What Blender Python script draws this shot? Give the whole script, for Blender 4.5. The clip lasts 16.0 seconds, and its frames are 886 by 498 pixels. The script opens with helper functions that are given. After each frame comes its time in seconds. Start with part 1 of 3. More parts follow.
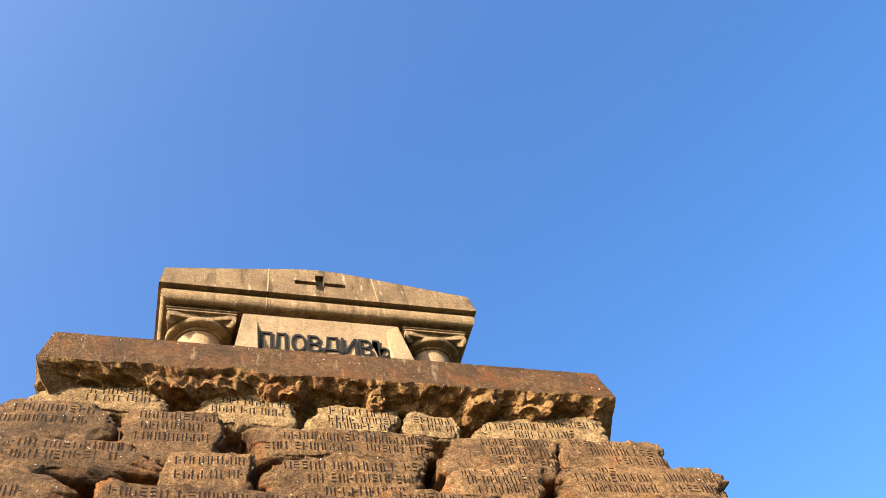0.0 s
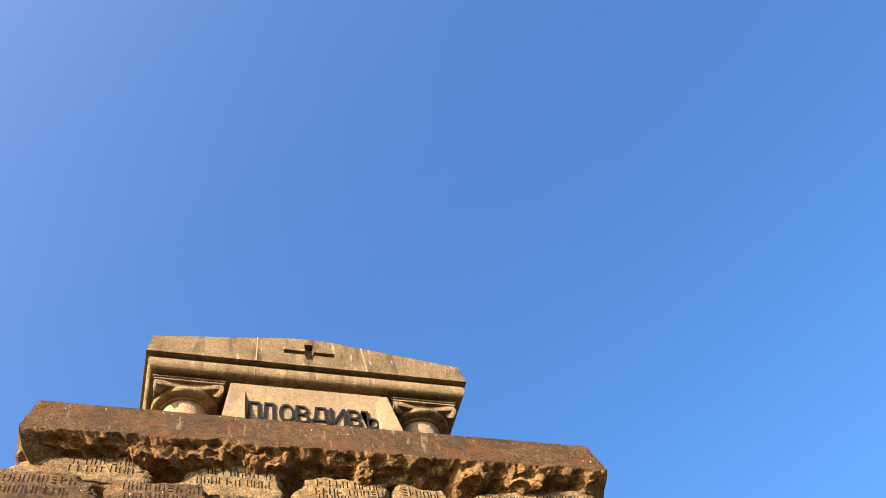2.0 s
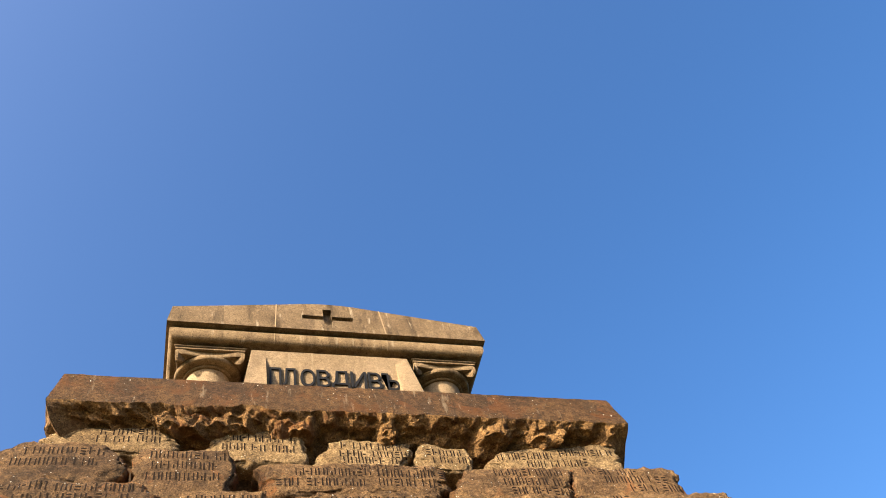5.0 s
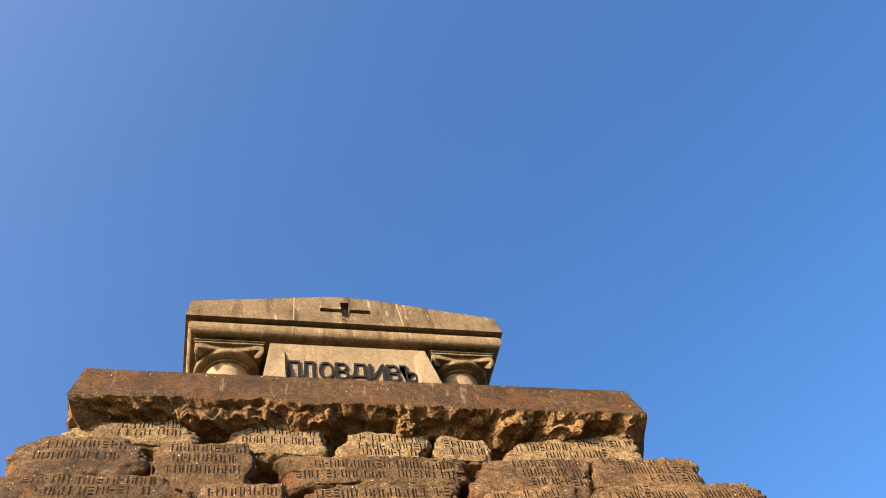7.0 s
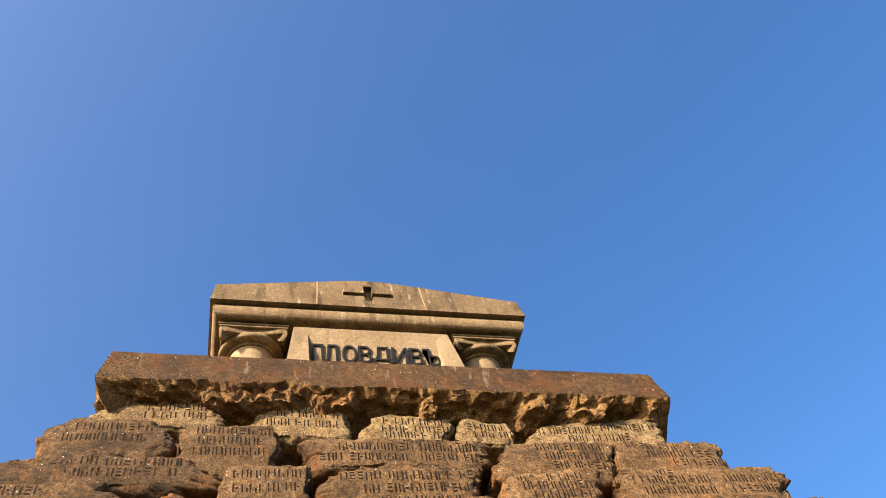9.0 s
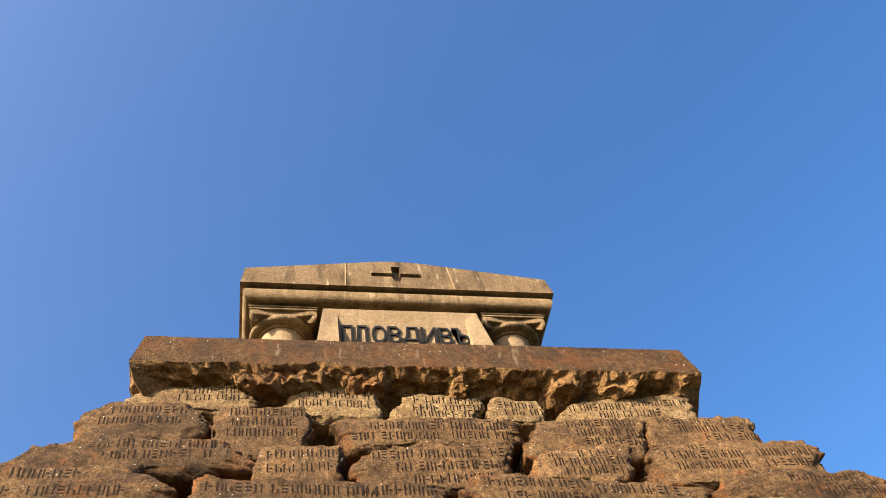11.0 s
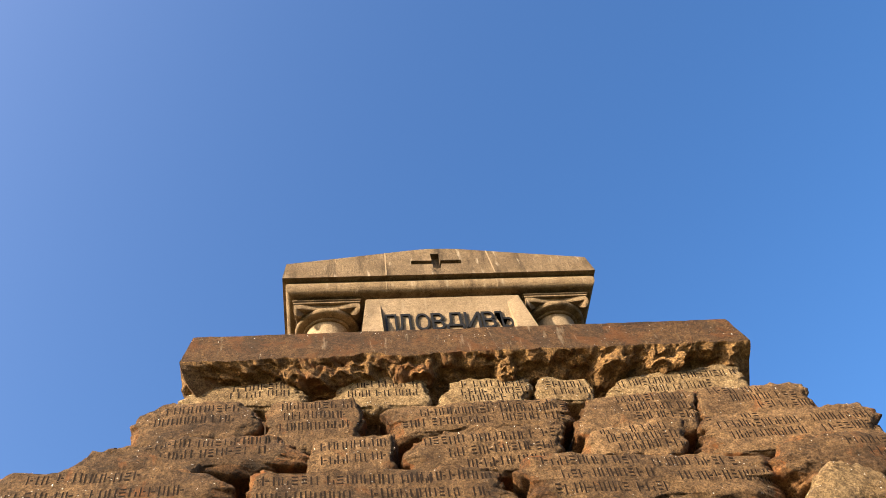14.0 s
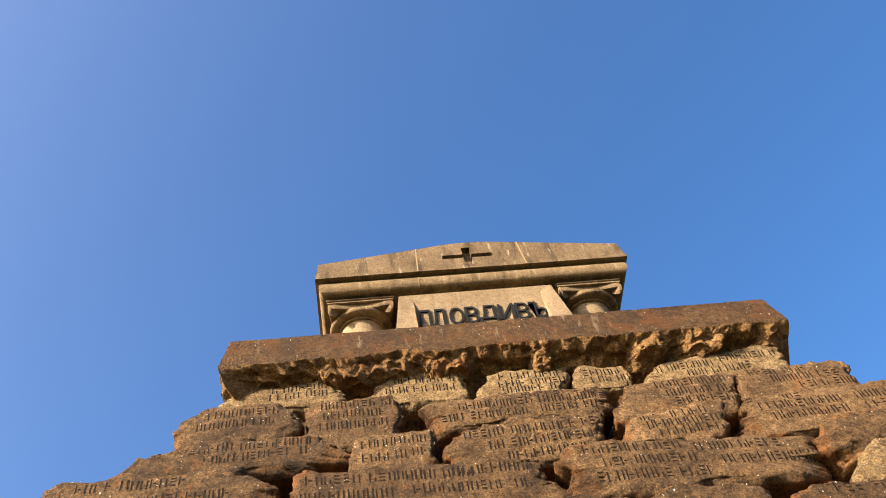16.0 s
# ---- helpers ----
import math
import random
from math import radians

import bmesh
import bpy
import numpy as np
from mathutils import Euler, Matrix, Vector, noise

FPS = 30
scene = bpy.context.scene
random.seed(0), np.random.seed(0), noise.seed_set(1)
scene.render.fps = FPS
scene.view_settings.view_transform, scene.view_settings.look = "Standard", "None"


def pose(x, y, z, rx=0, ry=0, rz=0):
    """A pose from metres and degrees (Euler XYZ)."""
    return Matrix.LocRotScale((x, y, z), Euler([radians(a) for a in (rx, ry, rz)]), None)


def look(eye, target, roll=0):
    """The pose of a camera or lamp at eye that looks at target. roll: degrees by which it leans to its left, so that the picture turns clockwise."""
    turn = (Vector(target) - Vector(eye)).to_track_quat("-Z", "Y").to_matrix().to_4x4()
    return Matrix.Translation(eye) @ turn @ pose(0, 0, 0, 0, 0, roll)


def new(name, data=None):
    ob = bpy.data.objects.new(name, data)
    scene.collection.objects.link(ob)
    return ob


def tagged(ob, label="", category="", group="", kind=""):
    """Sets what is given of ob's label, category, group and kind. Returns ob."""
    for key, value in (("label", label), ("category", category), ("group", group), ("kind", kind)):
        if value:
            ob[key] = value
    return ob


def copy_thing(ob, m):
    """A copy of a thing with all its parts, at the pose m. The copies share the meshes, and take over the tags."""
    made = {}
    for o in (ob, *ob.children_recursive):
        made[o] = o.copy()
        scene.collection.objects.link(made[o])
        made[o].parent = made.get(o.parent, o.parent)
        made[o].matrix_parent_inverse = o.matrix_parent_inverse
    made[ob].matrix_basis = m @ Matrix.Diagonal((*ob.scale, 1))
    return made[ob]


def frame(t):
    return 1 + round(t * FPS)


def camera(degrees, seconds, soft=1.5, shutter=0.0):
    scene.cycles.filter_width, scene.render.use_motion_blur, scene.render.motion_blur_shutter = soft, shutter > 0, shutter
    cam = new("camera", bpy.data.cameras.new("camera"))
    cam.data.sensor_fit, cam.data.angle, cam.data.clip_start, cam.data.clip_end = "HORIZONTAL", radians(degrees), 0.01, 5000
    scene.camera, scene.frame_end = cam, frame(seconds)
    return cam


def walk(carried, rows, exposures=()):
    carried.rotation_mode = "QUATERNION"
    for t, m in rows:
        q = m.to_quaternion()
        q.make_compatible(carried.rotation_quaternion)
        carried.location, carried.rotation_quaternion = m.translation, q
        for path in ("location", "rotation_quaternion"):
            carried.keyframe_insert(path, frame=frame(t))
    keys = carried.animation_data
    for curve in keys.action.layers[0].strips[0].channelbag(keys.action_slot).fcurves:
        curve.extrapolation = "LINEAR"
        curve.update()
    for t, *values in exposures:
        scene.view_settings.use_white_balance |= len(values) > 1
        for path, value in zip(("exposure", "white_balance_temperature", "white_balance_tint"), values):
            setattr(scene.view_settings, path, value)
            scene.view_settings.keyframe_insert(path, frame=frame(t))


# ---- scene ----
cam = camera(52.2, 16.0, soft=0.7)
EYE = (-1.413, -7.914, 1.658)


def aim(yaw, pitch, roll):
    return pose(*EYE, 90 + pitch, 0, yaw) @ pose(0, 0, 0, 0, 0, roll)


PATH = [
    (0.0, -25.75, 53.12, -14.70), (0.5, -27.02, 54.67, -15.00), (1.0, -27.70, 55.59, -15.91), (1.5, -28.13, 56.42, -16.24),
    (2.0, -28.85, 57.20, -16.86), (2.5, -29.59, 57.37, -17.71), (3.0, -29.45, 57.07, -18.03), (3.5, -28.51, 56.55, -17.52),
    (4.0, -27.57, 55.83, -17.28), (6.5, -24.33, 54.97, -15.58), (7.0, -23.96, 54.89, -15.51), (7.5, -23.39, 54.75, -15.13),
    (8.0, -22.50, 54.49, -14.36), (8.5, -21.85, 54.39, -13.82), (11.0, -17.82, 53.34, -11.82), (11.5, -17.16, 53.25, -11.81),
    (12.0, -16.57, 53.16, -12.15), (12.5, -15.84, 53.08, -12.07), (13.0, -15.19, 53.00, -12.15), (13.5, -14.18, 52.89, -11.99),
    (14.0, -13.52, 52.92, -12.15), (14.5, -12.62, 52.98, -12.05), (15.0, -11.81, 53.01, -11.91), (15.5, -10.95, 52.99, -12.02),
    (16.0, -10.26, 52.96, -12.31)]
walk(cam, [(t, aim(*a)) for t, *a in PATH], exposures=[(0.0, 2.20), (2.5, 2.06), (4.0, 1.91), (6.5, 1.85), (16.0, 1.83)])

# ---- light ----
TO_SUN = Vector((-0.787, -0.418, 0.454)).normalized()
world = bpy.data.worlds.new("sky")
scene.world = world
world.use_nodes = True
wn = world.node_tree.nodes
sky = wn.new("ShaderNodeTexSky")
sky.sky_type = "NISHITA"
sky.sun_disc = False
sky.sun_elevation = math.asin(TO_SUN.z)
sky.sun_rotation = math.atan2(TO_SUN.x, TO_SUN.y)
sky.altitude = 550
sky.air_density, sky.dust_density, sky.ozone_density = 1.0, 7.0, 1.6
clear = wn.new("ShaderNodeHueSaturation")
clear.inputs["Saturation"].default_value = 1.36
clear.inputs["Hue"].default_value = 0.505
world.node_tree.links.new(sky.outputs[0], clear.inputs["Color"])
world.node_tree.links.new(clear.outputs[0], wn["Background"].inputs["Color"])
wn["Background"].inputs["Strength"].default_value = 0.095
sun = new("sun", bpy.data.lights.new("sun", "SUN"))
sun.data.energy, sun.data.angle, sun.data.color = 5.0, radians(0.53), (1.0, 0.83, 0.60)
sun.matrix_world = look(TO_SUN * 60, (0, 0, 0))


# ---- materials ----
def stone_material(name, light, dark, stain=(0.05, 0.03, 0.015), lichen=(0.30, 0.12, 0.03), lichen_at=0.62,
                   specks=0.0, rough=0.92, bump=0.5, scale=1.0, stain_at=0.58, streaks=0.0, grit=0.9, mottle=0.8):
    m = bpy.data.materials.new(name)
    m.use_nodes = True
    n, link = m.node_tree.nodes, m.node_tree.links.new
    bsdf = n["Principled BSDF"]
    bsdf.inputs["Roughness"].default_value = rough
    bsdf.inputs["Specular IOR Level"].default_value = 0.25
    geo = n.new("ShaderNodeNewGeometry")
    info = n.new("ShaderNodeObjectInfo")

    def tex(s, detail=6, rgh=0.6, dist=0.0, vec=None):
        t = n.new("ShaderNodeTexNoise")
        t.inputs["Scale"].default_value, t.inputs["Detail"].default_value = s * scale, detail
        t.inputs["Roughness"].default_value, t.inputs["Distortion"].default_value = rgh, dist
        link(vec or geo.outputs["Position"], t.inputs["Vector"])
        return t.outputs["Fac"]

    def ramp(fac, a, b, ca=(0, 0, 0), cb=(1, 1, 1)):
        r = n.new("ShaderNodeValToRGB")
        r.color_ramp.elements[0].position, r.color_ramp.elements[1].position = a, b
        r.color_ramp.elements[0].color, r.color_ramp.elements[1].color = (*ca, 1), (*cb, 1)
        link(fac, r.inputs[0])
        return r.outputs[0]

    def mix(fac, a, b, mode="MIX"):
        x = n.new("ShaderNodeMix")
        x.data_type, x.blend_type = "RGBA", mode
        for s, v in ((x.inputs[0], fac), (x.inputs[6], a), (x.inputs[7], b)):
            if isinstance(v, (int, float)):
                s.default_value = v
            elif isinstance(v, tuple):
                s.default_value = (*v, 1)
            else:
                link(v, s)
        return x.outputs[2]

    def times(a, k):
        x = n.new("ShaderNodeMath")
        x.operation = "MULTIPLY"
        link(a, x.inputs[0])
        if isinstance(k, (int, float)):
            x.inputs[1].default_value = k
        else:
            link(k, x.inputs[1])
        return x.outputs[0]

    col = ramp(tex(2.2, 8, 0.65, 0.4), 0.32, 0.68, dark, light)
    # each piece a little lighter or darker than its neighbour
    tone = ramp(info.outputs["Random"], 0.0, 1.0, (0.88, 0.86, 0.84), (1.13, 1.12, 1.10))
    col = mix(1.0, col, tone, "MULTIPLY")
    grain = tex(70, 3, 0.7)
    col = mix(grit, col, ramp(grain, 0.30, 0.70, (0.28, 0.25, 0.22), (1.72, 1.72, 1.72)), "MULTIPLY")
    col = mix(mottle, col, ramp(tex(19, 6, 0.72, 0.3), 0.36, 0.64, (0.42, 0.38, 0.34), (1.46, 1.48, 1.50)), "MULTIPLY")
    pits = n.new("ShaderNodeTexVoronoi")
    pits.inputs["Scale"].default_value = 34
    link(geo.outputs["Position"], pits.inputs["Vector"])
    col = mix(times(ramp(pits.outputs["Distance"], 0.12, 0.24, (1, 1, 1), (0, 0, 0)), ramp(tex(6, 5, 0.7), 0.48, 0.6)), col, stain)
    col = mix(times(ramp(tex(3.1, 7, 0.7, 0.8), lichen_at, lichen_at + 0.10), 0.75), col, lichen)
    col = mix(times(ramp(tex(5.3, 9, 0.72, 1.2), stain_at, stain_at + 0.12), 0.7), col, stain)
    if streaks:
        mp = n.new("ShaderNodeMapping")
        mp.inputs["Scale"].default_value = (1, 1, 0.07)
        link(geo.outputs["Position"], mp.inputs["Vector"])
        st = ramp(tex(9, 4, 0.6, 0.0, mp.outputs[0]), 0.50, 0.68)
        col = mix(times(st, streaks), col, stain)
        st2 = ramp(tex(14, 4, 0.6, 0.0, mp.outputs[0]), 0.62, 0.72)
        col = mix(times(st2, streaks * 0.45), col, (0.62, 0.52, 0.38))
    if specks:
        v = n.new("ShaderNodeTexVoronoi")
        v.inputs["Scale"].default_value = 26
        link(geo.outputs["Position"], v.inputs["Vector"])
        dot = ramp(v.outputs["Distance"], 0.10, 0.17, (1, 1, 1), (0, 0, 0))
        col = mix(times(times(dot, ramp(tex(7, 4, 0.8), 0.53, 0.57)), specks), col, (0.78, 0.76, 0.70))
    link(col, bsdf.inputs["Base Color"])
    b1 = n.new("ShaderNodeBump")
    b1.inputs["Strength"].default_value, b1.inputs["Distance"].default_value = bump, 0.06
    link(tex(38, 8, 0.75), b1.inputs["Height"])
    b2 = n.new("ShaderNodeBump")
    b2.inputs["Strength"].default_value, b2.inputs["Distance"].default_value = bump * 0.45, 0.05
    link(tex(9, 6, 0.65, 0.6), b2.inputs["Height"])
    link(b1.outputs[0], b2.inputs["Normal"])
    link(b2.outputs[0], bsdf.inputs["Normal"])
    return m


def plain_material(name, colour, rough=0.7, metal=0.0):
    m = bpy.data.materials.new(name)
    m.use_nodes = True
    n, link = m.node_tree.nodes, m.node_tree.links.new
    bsdf = n["Principled BSDF"]
    bsdf.inputs["Roughness"].default_value, bsdf.inputs["Metallic"].default_value = rough, metal
    bsdf.inputs["Specular IOR Level"].default_value = 0.15
    t = n.new("ShaderNodeTexNoise")
    t.inputs["Scale"].default_value, t.inputs["Detail"].default_value = 30, 6
    g = n.new("ShaderNodeNewGeometry")
    link(g.outputs["Position"], t.inputs["Vector"])
    r = n.new("ShaderNodeValToRGB")
    r.color_ramp.elements[0].color = (*[c * 0.65 for c in colour], 1)
    r.color_ramp.elements[1].color = (*[min(1, c * 1.35) for c in colour], 1)
    link(t.outputs["Fac"], r.inputs[0])
    link(r.outputs[0], bsdf.inputs["Base Color"])
    b = n.new("ShaderNodeBump")
    b.inputs["Strength"].default_value, b.inputs["Distance"].default_value = 0.3, 0.004
    link(t.outputs["Fac"], b.inputs["Height"])
    link(b.outputs[0], bsdf.inputs["Normal"])
    return m


M_RUBBLE = stone_material("weathered_sandstone", (0.162, 0.097, 0.046), (0.045, 0.024, 0.011), stain=(0.018, 0.011, 0.006), lichen=(0.20, 0.078, 0.024),
                          lichen_at=0.58, stain_at=0.52, specks=0.55, bump=1.0)
M_FLANK = stone_material("broken_sandstone", (0.200, 0.104, 0.041), (0.054, 0.026, 0.011), stain=(0.020, 0.011, 0.006), lichen=(0.24, 0.085, 0.022), lichen_at=0.52,
                         stain_at=0.56, bump=1.0)
M_TAN = stone_material("tan_sandstone", (0.240, 0.148, 0.072), (0.074, 0.042, 0.019), stain=(0.026, 0.016, 0.009), lichen=(0.22, 0.090, 0.028),
                       lichen_at=0.60, stain_at=0.55, specks=0.55, bump=1.0)
M_PALE = stone_material("pale_sandstone", (0.275, 0.196, 0.105), (0.150, 0.096, 0.044), lichen_at=0.68, stain_at=0.60, specks=0.5, bump=0.9)
M_SLAB = stone_material("brown_slab_stone", (0.116, 0.062, 0.024), (0.042, 0.021, 0.009), lichen=(0.125, 0.046, 0.011), specks=0.3,
                        streaks=0.5, lichen_at=0.51, bump=1.0)
M_BROKEN = stone_material("broken_stone", (0.290, 0.168, 0.066), (0.080, 0.040, 0.015), lichen=(0.15, 0.055, 0.015), lichen_at=0.53, bump=1.0)
M_DRESSED = stone_material("dressed_limestone", (0.226, 0.161, 0.094), (0.152, 0.104, 0.058), lichen_at=0.80, stain=(0.035, 0.021, 0.011),
                           stain_at=0.71, streaks=0.6, bump=0.5, grit=0.6, mottle=0.35)
M_WEATHERED = stone_material("weathered_limestone", (0.178, 0.126, 0.074), (0.106, 0.072, 0.040), lichen_at=0.78, stain=(0.030, 0.018, 0.009),
                             stain_at=0.66, streaks=0.8, bump=0.6, grit=0.6, mottle=0.35)
M_PANEL = stone_material("tablet_limestone", (0.276, 0.206, 0.133), (0.208, 0.150, 0.091), lichen_at=0.85, stain=(0.085, 0.050, 0.023),
                         stain_at=0.66, streaks=0.2, bump=0.5, grit=0.45, mottle=0.25)
M_MORTAR = plain_material("lime_mortar", (0.258, 0.187, 0.115), 0.95)
M_LIME = plain_material("white_droppings", (0.62, 0.60, 0.55), 0.9)
M_METAL = plain_material("dark_painted_metal", (0.012, 0.012, 0.013), 0.55)
# near black: the shade inside carved letters and their dirt, as one colour
M_GROOVE_DIRT_SHADE = plain_material("groove_dirt_and_shade", (0.014, 0.008, 0.005), 0.95)
M_CORE = stone_material("rubble_fill", (0.110, 0.060, 0.026), (0.040, 0.022, 0.010), bump=1.0)
M_GROUND = stone_material("ground_grass", (0.055, 0.065, 0.025), (0.03, 0.035, 0.015), lichen=(0.060, 0.055, 0.025))


# ---- helpers of the scene ----
from mathutils.bvhtree import BVHTree


def mesh_of(name, bm, material, smooth=False):
    me = bpy.data.meshes.new(name)
    bm.normal_update()
    bm.to_mesh(me)
    bm.free()
    me.materials.append(material)
    if smooth:
        me.polygons.foreach_set("use_smooth", [True] * len(me.polygons))
    return me


def part(name, bm, material, parent=None, label="", smooth=False):
    ob = new(name, mesh_of(name, bm, material, smooth))
    ob.parent = parent
    return tagged(ob, label)


def grid_mesh(rows, close=False):
    """A bmesh of quads from rows of points."""
    bm = bmesh.new()
    vs = [[bm.verts.new(p) for p in row] for row in rows]
    for a, b in zip(vs, vs[1:]):
        k = len(a)
        for i in range(k if close else k - 1):
            bm.faces.new((a[i], a[(i + 1) % k], b[(i + 1) % k], b[i]))
    return bm


def lathe(profile, segments=48):
    rows = [[(r * math.cos(2 * math.pi * i / segments), r * math.sin(2 * math.pi * i / segments), z) for i in range(segments)]
            for r, z in profile]
    bm = grid_mesh(rows, close=True)
    bmesh.ops.recalc_face_normals(bm, faces=bm.faces)
    return bm


def box(bm, x0, x1, y0, y1, z0, z1, bevel=0.006):
    r = bmesh.ops.create_cube(bm, size=1.0)
    bmesh.ops.scale(bm, vec=(x1 - x0, y1 - y0, z1 - z0), verts=r["verts"])
    bmesh.ops.translate(bm, vec=((x0 + x1) / 2, (y0 + y1) / 2, (z0 + z1) / 2), verts=r["verts"])
    if bevel:
        edges = list({e for v in r["verts"] for e in v.link_edges})
        bmesh.ops.bevel(bm, geom=edges, offset=bevel, segments=2, affect="EDGES")
    return bm


def square_ring(profile):
    """A moulding that runs round a square plan: profile of (half width, z), mitred at the corners."""
    rows = [[(-h, -h, z), (h, -h, z), (h, h, z), (-h, h, z)] for h, z in profile]
    bm = grid_mesh(rows, close=True)
    return bm


def fractal(p, scale, octaves=4):
    v, a, s = 0.0, 1.0, scale
    for _ in range(octaves):
        v += a * noise.noise(p * s)
        a, s = a * 0.5, s * 2.1
    return v


LEDGE = 7.80          # height of the slab's upper edge
BATTER = 0.46


def face_y(z, off=0.08):
    """Half width of the rubble pyramid at the height z, measured from the slab's edge."""
    return 2.38 - BATTER * (z + 0.68) + off


# ---- ground ----
bm = bmesh.new()
bmesh.ops.create_grid(bm, x_segments=8, y_segments=8, size=1500)
ground = part("ground", bm, M_GROUND)
tagged(ground, "flat dark worn grass round the monument", "ground", kind="structure")

# ---- the rubble pyramid ----
pyramid = tagged(new("rubble_pyramid"), "battered pyramid of rough sandstone blocks with carved lines", "monument")
bm = square_ring([(face_y(-7.8, -0.34), 0.0), (face_y(-0.5, -0.34), LEDGE - 0.5)])
bm.faces.new([v for v in bm.verts if v.co.z > 1])
bmesh.ops.recalc_face_normals(bm, faces=bm.faces)
part("core", bm, M_CORE, pyramid, "dark rubble fill between the blocks")


def bedding_side(side):
    """Rough small stuff between the slab and the first course, and deeper in the joints below."""
    rows = []
    for j in range(81):
        z = -0.30 - 3.0 * j / 80
        row = []
        for i in range(161):
            u = 2 * i / 160 - 1
            h = face_y(z, -0.13 - 0.22 * min(1.0, max(0.0, (-0.8 - z) / 0.3)))
            p = Vector((u * h + side * 9, 3.0, z))
            lump = 0.16 * (0.45 - noise.voronoi(p * 4.2)[0][0]) + 0.03 * noise.noise(p * 14) + 0.015 * noise.noise(p * 30)
            row.append((u * h, -h - lump, LEDGE + z))
        rows.append(row)
    bm = grid_mesh(rows)
    bm.transform(pose(0, 0, 0, 0, 0, 90 * side))
    bmesh.ops.recalc_face_normals(bm, faces=bm.faces)
    return bm


for side in range(4):
    part("bedding", bedding_side(side), M_CORE, pyramid, "rough rubble bedding in the joints")


def rough_block(w, h, d, seed, cuts, rugged=1.0):
    """A rough block round its centre, for the faces that stay out of sight."""
    bm = bmesh.new()
    bmesh.ops.create_cube(bm, size=2.0)
    bmesh.ops.subdivide_edges(bm, edges=bm.edges[:], cuts=cuts, use_grid_fill=True)
    shift = Vector((seed * 7.31, seed * 3.77, seed * 5.13))
    for v in bm.verts:
        p = v.co.copy()
        q = p * (0.55 + 0.45 / max(0.6, (abs(p.x) ** 5 + abs(p.y) ** 5 + abs(p.z) ** 5) ** 0.2))
        q = Vector((q.x * w / 2, q.y * d / 2, q.z * h / 2))
        v.co = q + p.normalized() * rugged * (0.10 * (0.42 - noise.turbulence((q + shift) * 3.2, 3, True)))
    return bm


def hewn_block(corners, seed, square, arris, rugged):
    """A hewn block whose dressed face looks towards -y. corners: (x, z) of the face, clockwise from its upper left.
    square: how far the outline fills its corners; arris: how far its edges are knocked off, above and below."""
    rng = random.Random(seed)
    shift = Vector((seed * 7.31, seed * 3.77, seed * 5.13))
    tl, tr, br, bl = (Vector((x, 0, z)) for x, z in corners)
    wide, tall = (tr - tl).length, (tl - bl).length
    tilt = rng.uniform(-0.05, 0.05), rng.uniform(-0.05, 0.05)
    around = max(90, min(230, int((wide + tall) * 2 / 0.021)))
    steps = [("face", k / 13) for k in range(1, 14)] + [("arris", k / 9) for k in range(1, 10)] + [("side", k / 7) for k in range(1, 8)]
    rows = []
    for zone, f in steps:
        row = []
        for i in range(around):
            th = 2 * math.pi * i / around
            c, n = math.cos(th), math.sin(th)
            r = (abs(c) ** square + abs(n) ** square) ** (-1 / square)
            e = shift + Vector((c * r * wide / 2, 0, n * r * tall / 2))
            wob = 0.026 * noise.noise(e * 2.6) + 0.026 * noise.noise(e * 6.5) + 0.018 * noise.noise(e * 15) + 0.010 * noise.noise(e * 33)
            knocked = (arris[0] if n > 0 else arris[1]) * (1 + 0.9 * noise.noise(e * 3.1 + Vector((3, 9, 1))))
            knocked = max(0.02, knocked * (0.5 + 0.5 * abs(n)) + 0.012 * abs(c))
            inset = 1 - knocked / (min(wide, tall) / 2)
            if zone == "face":
                s, back = f * inset, 0.0
            elif zone == "arris":
                a = f * math.pi / 2
                s, back = inset + (1 - inset) * math.sin(a), knocked * 1.1 * (1 - math.cos(a))
            else:
                s, back = 1 - 0.10 * f * f, knocked * 1.1 + 0.55 * f
            s *= 1 + wob / (0.5 * min(wide, tall)) * s ** 3
            u, v = c * r * s, n * r * s
            p = (tl * (1 - u) * (1 + v) + tr * (1 + u) * (1 + v) + br * (1 + u) * (1 - v) + bl * (1 - u) * (1 - v)) / 4
            p.y = back + tilt[0] * p.x + tilt[1] * p.z
            q = p + shift
            fine = 0.005 * noise.noise(q * 11) + 0.004 * noise.noise(q * 27) + 0.003 * noise.noise(q * 58)
            bow = 0.010 * noise.noise(q * 1.7) + 0.006 * noise.noise(q * 4.3)
            edge = 0.0 if zone == "face" and f < 0.7 else ((f - 0.7) / 0.3 if zone == "face" else 1.0)
            chunk = 0.10 * (0.36 - noise.voronoi(q * 4.4)[0][0]) + 0.05 * (0.36 - noise.voronoi(q * 12)[0][0])
            out = Vector((0, -1, 0)) if zone == "face" else Vector((c * 0.75, -1 + 0.8 * (f if zone == "arris" else 1), n * 0.75)).normalized()
            row.append(p + out * (bow + fine * rugged + chunk * rugged * edge * (0.22 if zone == "face" else 0.5)))
        rows.append(row)
    bm = grid_mesh(rows, close=True)
    bm.verts.ensure_lookup_table()
    first = bm.verts[:around]
    hub = bm.verts.new(sum((v.co for v in first), Vector()) / around)
    for i in range(around):
        bm.faces.new((first[i], hub, first[(i + 1) % around]))
    bmesh.ops.recalc_face_normals(bm, faces=bm.faces)
    return bm


